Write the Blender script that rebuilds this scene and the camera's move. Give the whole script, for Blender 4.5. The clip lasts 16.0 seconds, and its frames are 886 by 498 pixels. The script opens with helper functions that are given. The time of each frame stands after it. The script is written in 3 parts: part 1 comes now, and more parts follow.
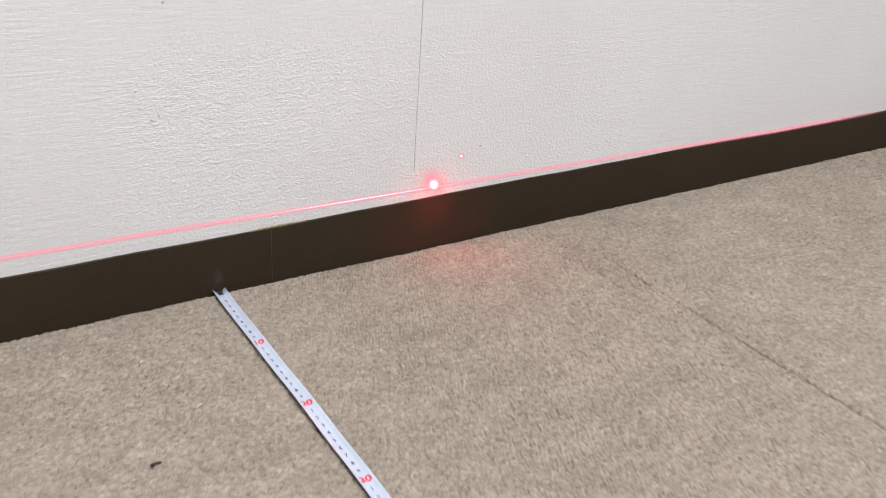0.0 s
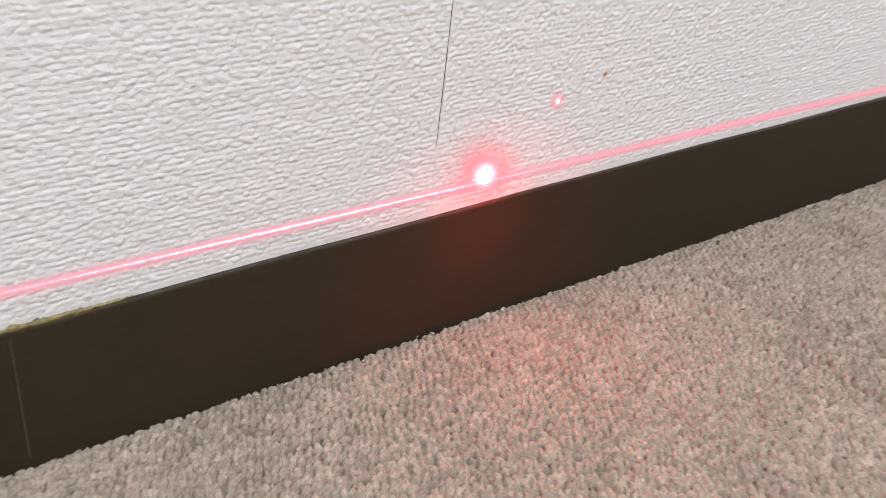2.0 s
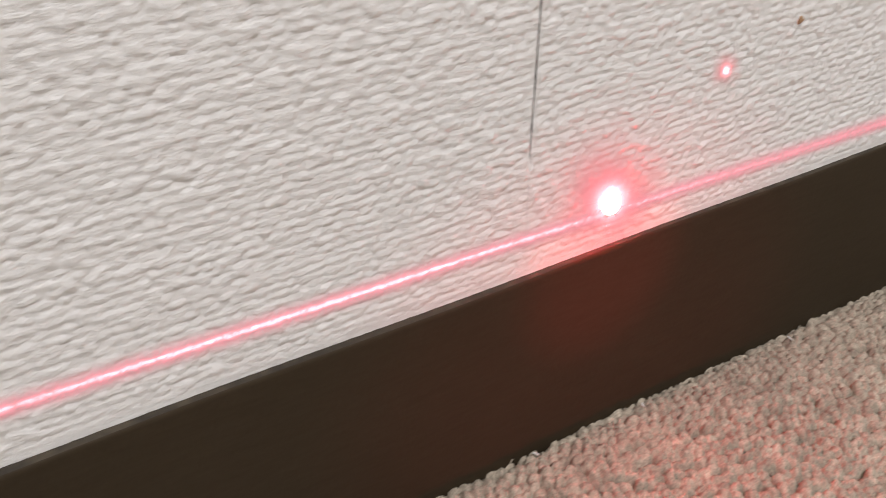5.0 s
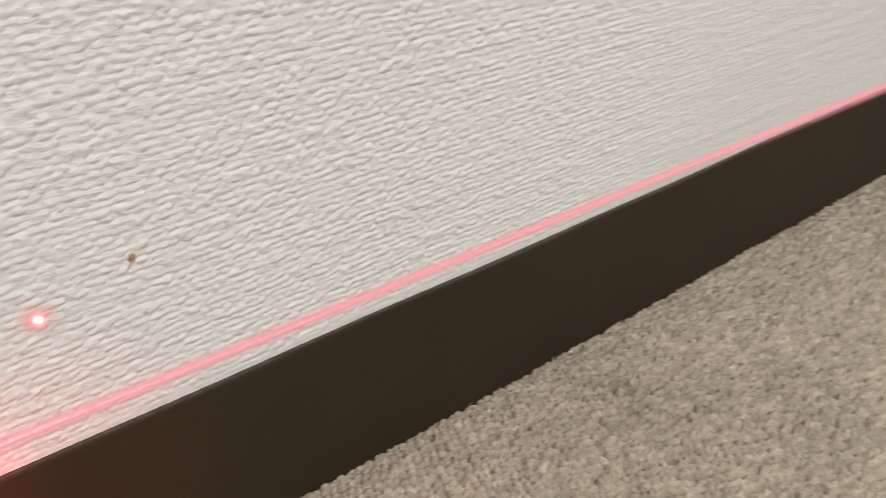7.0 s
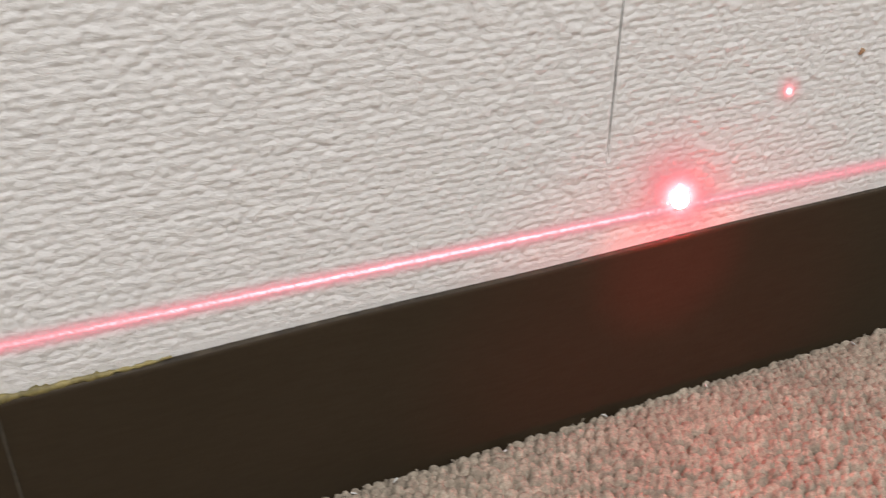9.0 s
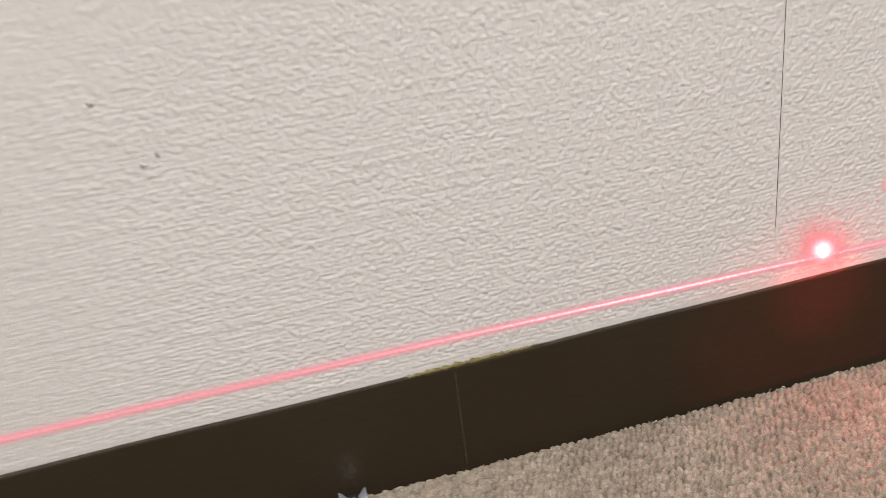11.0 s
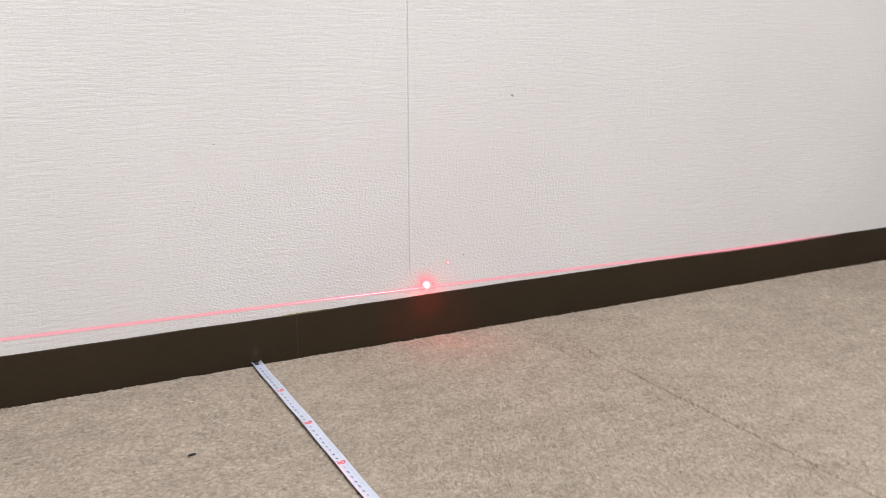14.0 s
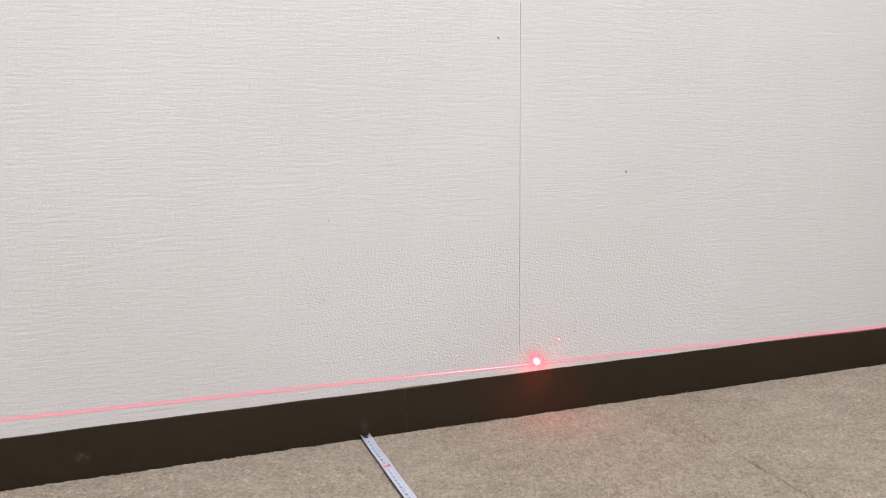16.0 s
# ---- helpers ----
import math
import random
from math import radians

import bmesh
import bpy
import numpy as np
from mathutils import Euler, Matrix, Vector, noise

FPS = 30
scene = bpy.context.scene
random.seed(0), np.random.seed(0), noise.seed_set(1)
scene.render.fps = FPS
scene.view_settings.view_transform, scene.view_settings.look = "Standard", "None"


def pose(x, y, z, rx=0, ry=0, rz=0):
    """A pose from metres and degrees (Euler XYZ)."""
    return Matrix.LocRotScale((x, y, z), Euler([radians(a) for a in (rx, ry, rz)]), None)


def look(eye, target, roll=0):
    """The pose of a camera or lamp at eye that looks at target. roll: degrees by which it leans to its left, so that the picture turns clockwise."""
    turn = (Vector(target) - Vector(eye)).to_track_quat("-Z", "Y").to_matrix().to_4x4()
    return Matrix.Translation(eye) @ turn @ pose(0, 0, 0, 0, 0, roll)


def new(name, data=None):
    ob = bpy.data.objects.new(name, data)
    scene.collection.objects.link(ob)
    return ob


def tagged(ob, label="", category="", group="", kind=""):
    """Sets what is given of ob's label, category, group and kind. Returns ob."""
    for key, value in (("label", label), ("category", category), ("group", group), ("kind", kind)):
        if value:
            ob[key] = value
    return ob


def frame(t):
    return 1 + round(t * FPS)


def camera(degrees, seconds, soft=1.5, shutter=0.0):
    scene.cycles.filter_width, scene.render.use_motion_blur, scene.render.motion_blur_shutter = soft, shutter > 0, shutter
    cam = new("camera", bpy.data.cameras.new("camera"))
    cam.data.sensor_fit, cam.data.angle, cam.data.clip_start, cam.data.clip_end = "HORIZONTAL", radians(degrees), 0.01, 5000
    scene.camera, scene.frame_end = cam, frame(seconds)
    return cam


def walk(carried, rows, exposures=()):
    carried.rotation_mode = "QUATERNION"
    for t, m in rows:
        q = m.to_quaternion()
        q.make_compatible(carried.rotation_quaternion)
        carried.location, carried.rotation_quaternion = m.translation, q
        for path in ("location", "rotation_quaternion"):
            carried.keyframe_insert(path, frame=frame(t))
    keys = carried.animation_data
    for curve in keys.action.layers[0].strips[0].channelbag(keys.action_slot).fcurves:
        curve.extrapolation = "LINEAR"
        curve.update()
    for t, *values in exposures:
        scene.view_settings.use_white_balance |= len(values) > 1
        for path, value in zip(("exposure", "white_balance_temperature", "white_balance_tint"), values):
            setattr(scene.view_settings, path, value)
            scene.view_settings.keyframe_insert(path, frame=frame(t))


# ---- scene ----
# x runs along the wall, y away from it (the room is at negative y), z up; the tape's hook is at x = 0
cam = camera(48.51, 16.0, soft=0.78, shutter=0.3)
PATH = [
    (0.0, -0.2818, -0.7750, 0.4460, 64.17, -3.63, -32.70),
    (0.1, -0.2714, -0.7432, 0.4400, 64.03, -3.76, -32.73),
    (0.4, -0.2401, -0.6479, 0.4219, 62.40, -4.15, -32.98),
    (0.5, -0.2254, -0.6183, 0.4119, 62.01, -4.34, -32.45),
    (0.6, -0.2063, -0.5908, 0.3976, 61.61, -4.59, -31.93),
    (0.9, -0.1360, -0.5148, 0.3428, 59.39, -5.52, -30.75),
    (1.0, -0.1156, -0.4889, 0.3279, 58.59, -5.83, -30.08),
    (1.1, -0.0985, -0.4611, 0.3167, 58.10, -6.16, -30.01),
    (1.4, -0.0560, -0.3760, 0.2932, 58.05, -7.17, -30.99),
    (1.5, -0.0430, -0.3512, 0.2861, 58.37, -7.29, -31.35),
    (1.6, -0.0302, -0.3295, 0.2791, 58.89, -7.23, -31.42),
    (1.9, 0.0048, -0.2750, 0.2605, 57.24, -6.41, -33.44),
    (2.0, 0.0151, -0.2580, 0.2545, 56.39, -6.09, -34.04),
    (2.1, 0.0246, -0.2405, 0.2483, 55.48, -5.75, -34.22),
    (2.4, 0.0491, -0.1915, 0.2300, 54.33, -4.58, -33.73),
    (2.5, 0.0557, -0.1795, 0.2243, 54.37, -4.16, -33.46),
    (2.6, 0.0615, -0.1709, 0.2187, 54.19, -3.71, -33.04),
    (2.9, 0.0741, -0.1582, 0.2029, 54.26, -2.24, -30.49),
    (3.0, 0.0773, -0.1553, 0.1986, 54.13, -1.86, -30.46),
    (3.1, 0.0811, -0.1529, 0.1950, 54.30, -1.57, -30.71),
    (3.4, 0.0893, -0.1495, 0.1873, 54.33, -1.03, -29.61),
    (3.5, 0.0861, -0.1478, 0.1856, 54.13, -0.92, -29.22),
    (3.6, 0.0779, -0.1453, 0.1842, 54.28, -0.86, -28.61),
    (3.7, 0.0688, -0.1428, 0.1832, 53.62, -0.81, -26.73),
    (5.8, 0.1454, -0.1578, 0.1994, 57.89, -1.73, -36.40),
    (5.9, 0.1549, -0.1606, 0.2041, 57.74, -1.94, -36.73),
    (6.0, 0.1639, -0.1635, 0.2084, 57.39, -2.13, -37.14),
    (6.1, 0.1703, -0.1665, 0.2113, 57.34, -2.23, -38.45),
    (6.4, 0.1810, -0.1759, 0.2147, 58.04, -2.30, -40.06),
    (6.5, 0.1844, -0.1784, 0.2161, 58.31, -2.45, -38.83),
    (6.6, 0.1890, -0.1803, 0.2184, 58.48, -2.80, -37.10),
    (6.7, 0.1944, -0.1815, 0.2211, 58.20, -3.34, -35.90),
    (6.9, 0.2023, -0.1841, 0.2261, 58.45, -4.24, -40.02),
    (7.0, 0.2021, -0.1864, 0.2273, 59.02, -4.27, -42.59),
    (7.1, 0.1983, -0.1901, 0.2276, 59.59, -3.81, -44.34),
    (7.3, 0.1829, -0.2001, 0.2259, 59.89, -2.03, -44.35),
    (7.4, 0.1729, -0.2042, 0.2243, 59.79, -1.10, -41.01),
    (7.5, 0.1624, -0.2061, 0.2222, 60.18, -0.41, -36.46),
    (7.6, 0.1502, -0.2052, 0.2194, 59.57, 0.03, -31.81),
    (7.9, 0.1074, -0.1942, 0.2080, 58.85, 0.70, -27.49),
    (8.0, 0.0977, -0.1917, 0.2051, 58.31, 0.76, -27.27),
    (8.1, 0.0925, -0.1906, 0.2031, 57.62, 0.72, -26.72),
    (8.4, 0.0903, -0.1908, 0.1998, 58.08, 0.12, -25.96),
    (8.5, 0.0893, -0.1910, 0.1992, 57.97, -0.04, -25.18),
    (8.9, 0.0833, -0.1929, 0.1992, 57.77, -0.48, -23.07),
    (9.0, 0.0784, -0.1922, 0.1991, 58.15, -0.38, -23.30),
    (9.1, 0.0709, -0.1900, 0.1986, 58.46, -0.10, -23.17),
    (9.2, 0.0627, -0.1881, 0.1983, 58.20, 0.22, -22.19),
    (11.3, -0.0513, -0.4090, 0.3590, 62.40, 6.76, -14.35),
    (11.5, -0.1189, -0.4565, 0.4021, 60.71, 1.86, -19.39),
    (11.6, -0.1403, -0.4880, 0.4120, 60.52, 0.68, -21.60),
    (11.9, -0.1661, -0.6061, 0.4051, 63.80, 1.19, -19.75),
    (12.0, -0.1751, -0.6447, 0.4041, 65.87, 1.49, -18.36),
    (12.1, -0.1874, -0.6812, 0.4068, 67.25, 1.65, -18.16),
    (12.4, -0.2254, -0.7883, 0.4186, 69.88, 2.51, -19.44),
    (12.5, -0.2365, -0.8224, 0.4216, 70.12, 2.64, -19.78),
    (12.6, -0.2463, -0.8567, 0.4236, 69.85, 2.58, -19.63),
    (12.9, -0.2710, -0.9549, 0.4268, 70.12, 1.95, -19.55),
    (13.0, -0.2785, -0.9811, 0.4274, 68.75, 1.84, -20.06),
    (13.1, -0.2858, -1.0024, 0.4283, 67.09, 1.81, -20.73),
    (13.3, -0.2995, -1.0372, 0.4283, 67.37, 1.98, -21.89),
    (13.4, -0.3064, -1.0533, 0.4254, 68.30, 2.35, -22.70),
    (13.5, -0.3124, -1.0677, 0.4221, 69.40, 2.65, -23.65),
    (13.6, -0.3161, -1.0788, 0.4197, 70.18, 2.49, -24.92),
    (13.7, -0.3177, -1.0870, 0.4178, 71.11, 1.95, -25.96),
    (13.8, -0.3179, -1.0933, 0.4165, 73.18, 1.23, -27.05),
    (13.9, -0.3173, -1.0986, 0.4163, 76.03, 0.54, -28.15),
    (14.0, -0.3164, -1.1040, 0.4172, 76.31, 0.08, -27.46),
    (14.1, -0.3147, -1.1097, 0.4204, 76.31, -0.10, -25.74),
    (14.2, -0.3117, -1.1149, 0.4256, 76.46, -0.14, -25.22),
    (14.4, -0.3055, -1.1230, 0.4363, 77.52, -0.08, -24.75),
    (14.5, -0.3041, -1.1255, 0.4391, 78.10, -0.12, -25.46),
    (14.6, -0.3046, -1.1266, 0.4389, 78.38, -0.27, -25.83),
    (14.8, -0.3087, -1.1255, 0.4339, 79.26, -0.70, -25.41),
    (14.9, -0.3109, -1.1240, 0.4310, 79.82, -0.88, -24.86),
    (15.0, -0.3122, -1.1223, 0.4294, 80.20, -0.96, -24.02),
    (15.1, -0.3125, -1.1201, 0.4291, 80.43, -0.93, -23.62),
    (15.4, -0.3108, -1.1107, 0.4311, 79.11, -0.47, -22.97),
    (15.5, -0.3099, -1.1085, 0.4322, 78.81, -0.30, -22.38),
    (15.6, -0.3088, -1.1072, 0.4336, 78.75, -0.14, -22.02),
    (15.8, -0.3060, -1.1063, 0.4373, 79.37, 0.24, -21.21),
    (15.9, -0.3045, -1.1060, 0.4392, 79.48, 0.43, -20.80),
    (16.0, -0.3031, -1.1056, 0.4411, 79.64, 0.61, -20.40),
]
EXPOSURES = [
    (0.0, 0.06, 6250, 12), (1.0, 0.18, 6150, 13), (2.0, 0.07, 6300, 14), (2.5, 0.05, 6350, 14), (3.5, -0.16, 6500, 13), (6.5, -0.14, 6650, 10), (7.0, -0.06, 6650, 8),
    (9.2, -0.19, 6600, 11), (11.4, -0.12, 6850, 13), (12.5, 0.04, 6650, 13), (14.0, 0.02, 6450, 14), (15.0, -0.15, 6500, 13), (16.0, -0.09, 6400, 14),
]
walk(cam, [(t, pose(*p)) for t, *p in PATH], EXPOSURES)

# ---- light: ceiling panels of a plain office room ----
world = bpy.data.worlds.new("world")
scene.world = world
world.use_nodes = True
world.node_tree.nodes["Background"].inputs[0].default_value = (0.9, 0.95, 1.0, 1)
world.node_tree.nodes["Background"].inputs[1].default_value = 0.05

ROOM_W, ROOM_E, ROOM_S, ROOM_H = -2.4, 2.9, -3.4, 2.45


def ceiling_lamp(x, y, power, sx=1.2, sy=0.3):
    lamp = bpy.data.lights.new("ceiling_lamp", "AREA")
    lamp.shape, lamp.size, lamp.size_y, lamp.energy, lamp.color = "RECTANGLE", sx, sy, power, (0.97, 0.98, 1.0)
    ob = new("ceiling_lamp", lamp)
    ob.matrix_world = pose(x, y, ROOM_H - 0.03)
    return ob


ceiling_lamp(0.05, -1.15, 71)
ceiling_lamp(-0.55, -2.5, 14)
ceiling_lamp(1.9, -2.0, 8)

# added red spots that imitate the laser's glare: a tight one round its dot and a wide faint one that reaches down the
# baseboard


def laser_beam(power, spread, aim):
    spot_lamp = bpy.data.lights.new("laser_beam", "SPOT")
    spot_lamp.energy, spot_lamp.color, spot_lamp.spot_size, spot_lamp.spot_blend, spot_lamp.shadow_soft_size = power, (1.0, 0.012, 0.02), radians(spread), 1.0, 0.002
    new("laser_beam", spot_lamp).matrix_world = look((0.2326, -1.9, 0.0688), (0.2326, 0.0, aim))


laser_beam(100, 1.9, 0.0490)
laser_beam(46, 5.4, 0.0150)

# ---- materials ----


def material(name):
    m = bpy.data.materials.new(name)
    m.use_nodes = True
    t = m.node_tree
    return m, t, t.nodes["Principled BSDF"]


def node(t, kind, **values):
    n = t.nodes.new(kind)
    for key, value in values.items():
        n.inputs[key.replace("_", " ")].default_value = value
    return n


def place(t, scale=(1, 1, 1)):
    c = t.nodes.new("ShaderNodeTexCoord")
    m = node(t, "ShaderNodeMapping", Scale=scale)
    t.links.new(c.outputs["Object"], m.inputs["Vector"])
    return m.outputs[0]


def noise_tex(t, vec, scale, detail=3.0, rough=0.55):
    n = node(t, "ShaderNodeTexNoise", Scale=scale, Detail=detail, Roughness=rough)
    t.links.new(vec, n.inputs["Vector"])
    return n.outputs["Fac"]


def ramp(t, fac, a, b, lo=0.3, hi=0.7):
    r = t.nodes.new("ShaderNodeValToRGB")
    r.color_ramp.elements[0].position, r.color_ramp.elements[1].position = lo, hi
    r.color_ramp.elements[0].color, r.color_ramp.elements[1].color = (*a, 1), (*b, 1)
    t.links.new(fac, r.inputs[0])
    return r.outputs[0]


def mix(t, fac, a, b, how="MIX"):
    m = t.nodes.new("ShaderNodeMix")
    m.data_type, m.blend_type = "RGBA", how
    for sock, value in ((m.inputs[0], fac), (m.inputs[6], a), (m.inputs[7], b)):
        if isinstance(value, (int, float)):
            sock.default_value = value
        elif isinstance(value, tuple):
            sock.default_value = (*value, 1)
        else:
            t.links.new(value, sock)
    return m.outputs[2]


def calc(t, how, a, b=0.0):
    m = t.nodes.new("ShaderNodeMath")
    m.operation = how
    for sock, value in zip(m.inputs, (a, b)):
        if isinstance(value, (int, float)):
            sock.default_value = value
        else:
            t.links.new(value, sock)
    return m.outputs[0]


def bump(t, height, strength, dist, bsdf):
    b = node(t, "ShaderNodeBump", Strength=strength, Distance=dist)
    t.links.new(height, b.inputs["Height"])
    t.links.new(b.outputs[0], bsdf.inputs["Normal"])


def span(t, value, a, b, lo, hi):
    """A soft step: lo at a, hi at b."""
    n = t.nodes.new("ShaderNodeMapRange")
    n.interpolation_type = "SMOOTHSTEP"
    t.links.new(value, n.inputs[0])
    for k, v in enumerate((a, b, lo, hi)):
        n.inputs[k + 1].default_value = v
    return n.outputs[0]


def wallpaper_material():
    m, t, b = material("embossed_vinyl_wallpaper")
    big = noise_tex(t, place(t), 3.5, 4)
    col = ramp(t, big, (0.735, 0.722, 0.705), (0.785, 0.775, 0.76))
    fine = noise_tex(t, place(t, (1, 1, 2.5)), 260, 3)
    col = mix(t, 0.25, col, ramp(t, fine, (0.66, 0.645, 0.625), (0.84, 0.835, 0.825)))
    grime = noise_tex(t, place(t), 38, 5, 0.7)
    col = mix(t, calc(t, "MULTIPLY", ramp(t, grime, (0, 0, 0), (1, 1, 1), 0.62, 0.8), 0.25), col, (0.56, 0.53, 0.49))
    t.links.new(col, b.inputs["Base Color"])
    b.inputs["Roughness"].default_value = 0.62
    b.inputs["Specular IOR Level"].default_value = 0.22
    # the slubs go on as fine relief where the paper is no longer modelled slub by slub
    s = t.nodes.new("ShaderNodeSeparateXYZ")
    t.links.new(place(t), s.inputs[0])
    inside = calc(t, "MULTIPLY", span(t, s.outputs[0], -0.20, -0.04, 0.0, 1.0), span(t, s.outputs[0], 0.44, 0.60, 1.0, 0.0))
    outside = calc(t, "SUBTRACT", 1.0, calc(t, "MULTIPLY", 0.8, calc(t, "MULTIPLY", inside, span(t, s.outputs[2], 0.20, 0.27, 1.0, 0.0))))
    row = calc(t, "FLOOR", calc(t, "ADD", calc(t, "MULTIPLY", s.outputs[2], 530), calc(t, "MULTIPLY", noise_tex(t, place(t), 60, 2), 0.8)))
    shift = t.nodes.new("ShaderNodeTexWhiteNoise")
    shift.noise_dimensions = "1D"
    t.links.new(row, shift.inputs["W"])
    cell = t.nodes.new("ShaderNodeCombineXYZ")
    t.links.new(calc(t, "ADD", calc(t, "MULTIPLY", s.outputs[0], 200), calc(t, "MULTIPLY", shift.outputs["Value"], 3.0)), cell.inputs[0])
    t.links.new(calc(t, "ADD", calc(t, "MULTIPLY", s.outputs[2], 530), calc(t, "MULTIPLY", noise_tex(t, place(t), 60, 2), 0.8)), cell.inputs[2])
    v = t.nodes.new("ShaderNodeTexVoronoi")
    v.feature = "SMOOTH_F1"
    for key, value in (("Scale", 1.0), ("Randomness", 0.62), ("Smoothness", 0.12)):
        v.inputs[key].default_value = value
    t.links.new(cell.outputs[0], v.inputs["Vector"])
    slub = calc(t, "SUBTRACT", 1.0, v.outputs["Distance"])
    streak = noise_tex(t, place(t, (34, 0, 300)), 1.0, 2, 0.6)
    rough = noise_tex(t, place(t, (1, 1, 1.6)), 1250, 3, 0.65)
    far = calc(t, "MULTIPLY", outside, calc(t, "ADD", calc(t, "MULTIPLY", slub, 0.00011), calc(t, "MULTIPLY", streak, 0.00050)))
    bump(t, calc(t, "ADD", far, calc(t, "MULTIPLY", rough, 0.00024)), 1.0, 1.0, b)
    return m


def carpet_material():
    m, t, b = material("beige_loop_carpet")
    vec = place(t)
    a = t.nodes.new("ShaderNodeAttribute")
    a.attribute_name = "yarn"
    col = ramp(t, a.outputs["Fac"], (0.190, 0.158, 0.121), (0.460, 0.394, 0.313), 0.0, 1.0)
    col = mix(t, 0.5, col, ramp(t, noise_tex(t, vec, 55, 6, 0.8), (0.21, 0.174, 0.134), (0.45, 0.384, 0.305), 0.3, 0.7))
    col = mix(t, 0.35, col, ramp(t, noise_tex(t, vec, 5, 3), (0.30, 0.256, 0.202), (0.39, 0.335, 0.268)))
    col = mix(t, 0.6, col, ramp(t, noise_tex(t, place(t, (1, 1.5, 1)), 170, 3, 0.7), (0.6, 0.6, 0.6), (1.4, 1.4, 1.4), 0.3, 0.7), "MULTIPLY")
    col = mix(t, 0.7, col, ramp(t, noise_tex(t, place(t, (0.7, 1.3, 1)), 24, 4, 0.65), (0.84, 0.84, 0.84), (1.16, 1.16, 1.16), 0.3, 0.7), "MULTIPLY")
    fibre = noise_tex(t, place(t, (1, 2.2, 1)), 1000, 4, 0.75)
    col = mix(t, 0.65, col, ramp(t, fibre, (0.45, 0.44, 0.43), (1.45, 1.45, 1.45)), "MULTIPLY")
    t.links.new(col, b.inputs["Base Color"])
    b.inputs["Roughness"].default_value = 0.92
    b.inputs["Specular IOR Level"].default_value = 0.15
    bump(t, fibre, 0.4, 0.0005, b)
    return m


def smear(t, pos, x, z, rx, rz, seed):
    """A rubbed mark of its own shape round (x, z) on the baseboard."""
    s = t.nodes.new("ShaderNodeSeparateXYZ")
    t.links.new(pos, s.inputs[0])
    dx = calc(t, "DIVIDE", calc(t, "SUBTRACT", s.outputs[0], x), rx)
    dz = calc(t, "DIVIDE", calc(t, "SUBTRACT", s.outputs[2], z), rz)
    d = calc(t, "ADD", calc(t, "MULTIPLY", dx, dx), calc(t, "MULTIPLY", dz, dz))
    n = noise_tex(t, place(t, (1, 1, 0.5)), 320 + seed, 3, 0.7)
    g = calc(t, "POWER", 2.718, calc(t, "MULTIPLY", d, -1.0))
    return calc(t, "MULTIPLY", g, ramp(t, n, (0, 0, 0), (1, 1, 1), 0.38, 0.62))


def baseboard_material():
    m, t, b = material("dark_brown_vinyl_baseboard")
    vec = place(t)
    col = ramp(t, noise_tex(t, vec, 14, 4), (0.032, 0.0230, 0.0130), (0.039, 0.0280, 0.0165))
    col = mix(t, 0.4, col, ramp(t, noise_tex(t, place(t, (0.3, 1, 1.6)), 420, 4, 0.7), (0.028, 0.0195, 0.0110), (0.044, 0.0325, 0.0205)))
    for x, z, rx, rz, k, seed in ((-0.3224, 0.023, 0.006, 0.004, 0.16, 1), (0.001, 0.0145, 0.0035, 0.008, 0.07, 2)):
        col = mix(t, calc(t, "MULTIPLY", smear(t, vec, x, z, rx, rz, seed), k), col, (0.55, 0.52, 0.47))
    t.links.new(col, b.inputs["Base Color"])
    b.inputs["Roughness"].default_value = 0.55
    b.inputs["Specular IOR Level"].default_value = 0.12
    bump(t, noise_tex(t, vec, 700, 3), 0.2, 0.0003, b)
    return m


def plain(name, colour, rough=0.6, metal=0.0, grain=60.0, amount=0.12):
    m, t, b = material(name)
    dark = tuple(c * (1 - amount) for c in colour)
    light = tuple(min(1.0, c * (1 + amount)) for c in colour)
    t.links.new(ramp(t, noise_tex(t, place(t), grain, 4), dark, light), b.inputs["Base Color"])
    b.inputs["Roughness"].default_value, b.inputs["Metallic"].default_value = rough, metal
    bump(t, noise_tex(t, place(t), grain * 4, 3), 0.1, 0.0005, b)
    return m


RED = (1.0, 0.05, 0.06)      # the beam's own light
PINK = (1.0, 0.40, 0.45)      # glow colour that stands in for the lit wallpaper as a camera sees it


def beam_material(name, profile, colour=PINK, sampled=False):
    """Emission that stands in for laser light on the wallpaper: its brightness falls off across the beam, and where it
    ends the paper shows.
    """
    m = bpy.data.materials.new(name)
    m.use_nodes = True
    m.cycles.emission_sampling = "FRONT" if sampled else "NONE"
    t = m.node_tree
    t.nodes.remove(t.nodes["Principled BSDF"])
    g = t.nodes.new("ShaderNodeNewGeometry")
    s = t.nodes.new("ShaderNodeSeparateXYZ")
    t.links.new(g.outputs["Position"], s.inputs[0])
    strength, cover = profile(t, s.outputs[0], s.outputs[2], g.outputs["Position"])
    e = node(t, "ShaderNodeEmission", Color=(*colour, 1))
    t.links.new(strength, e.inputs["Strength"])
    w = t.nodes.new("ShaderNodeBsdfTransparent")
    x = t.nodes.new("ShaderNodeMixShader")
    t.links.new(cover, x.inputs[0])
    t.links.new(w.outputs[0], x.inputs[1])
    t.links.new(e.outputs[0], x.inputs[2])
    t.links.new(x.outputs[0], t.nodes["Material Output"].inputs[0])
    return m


def bell(t, d, width):
    q = calc(t, "DIVIDE", d, width)
    return calc(t, "POWER", 2.71828, calc(t, "MULTIPLY", calc(t, "MULTIPLY", q, q), -1.0))


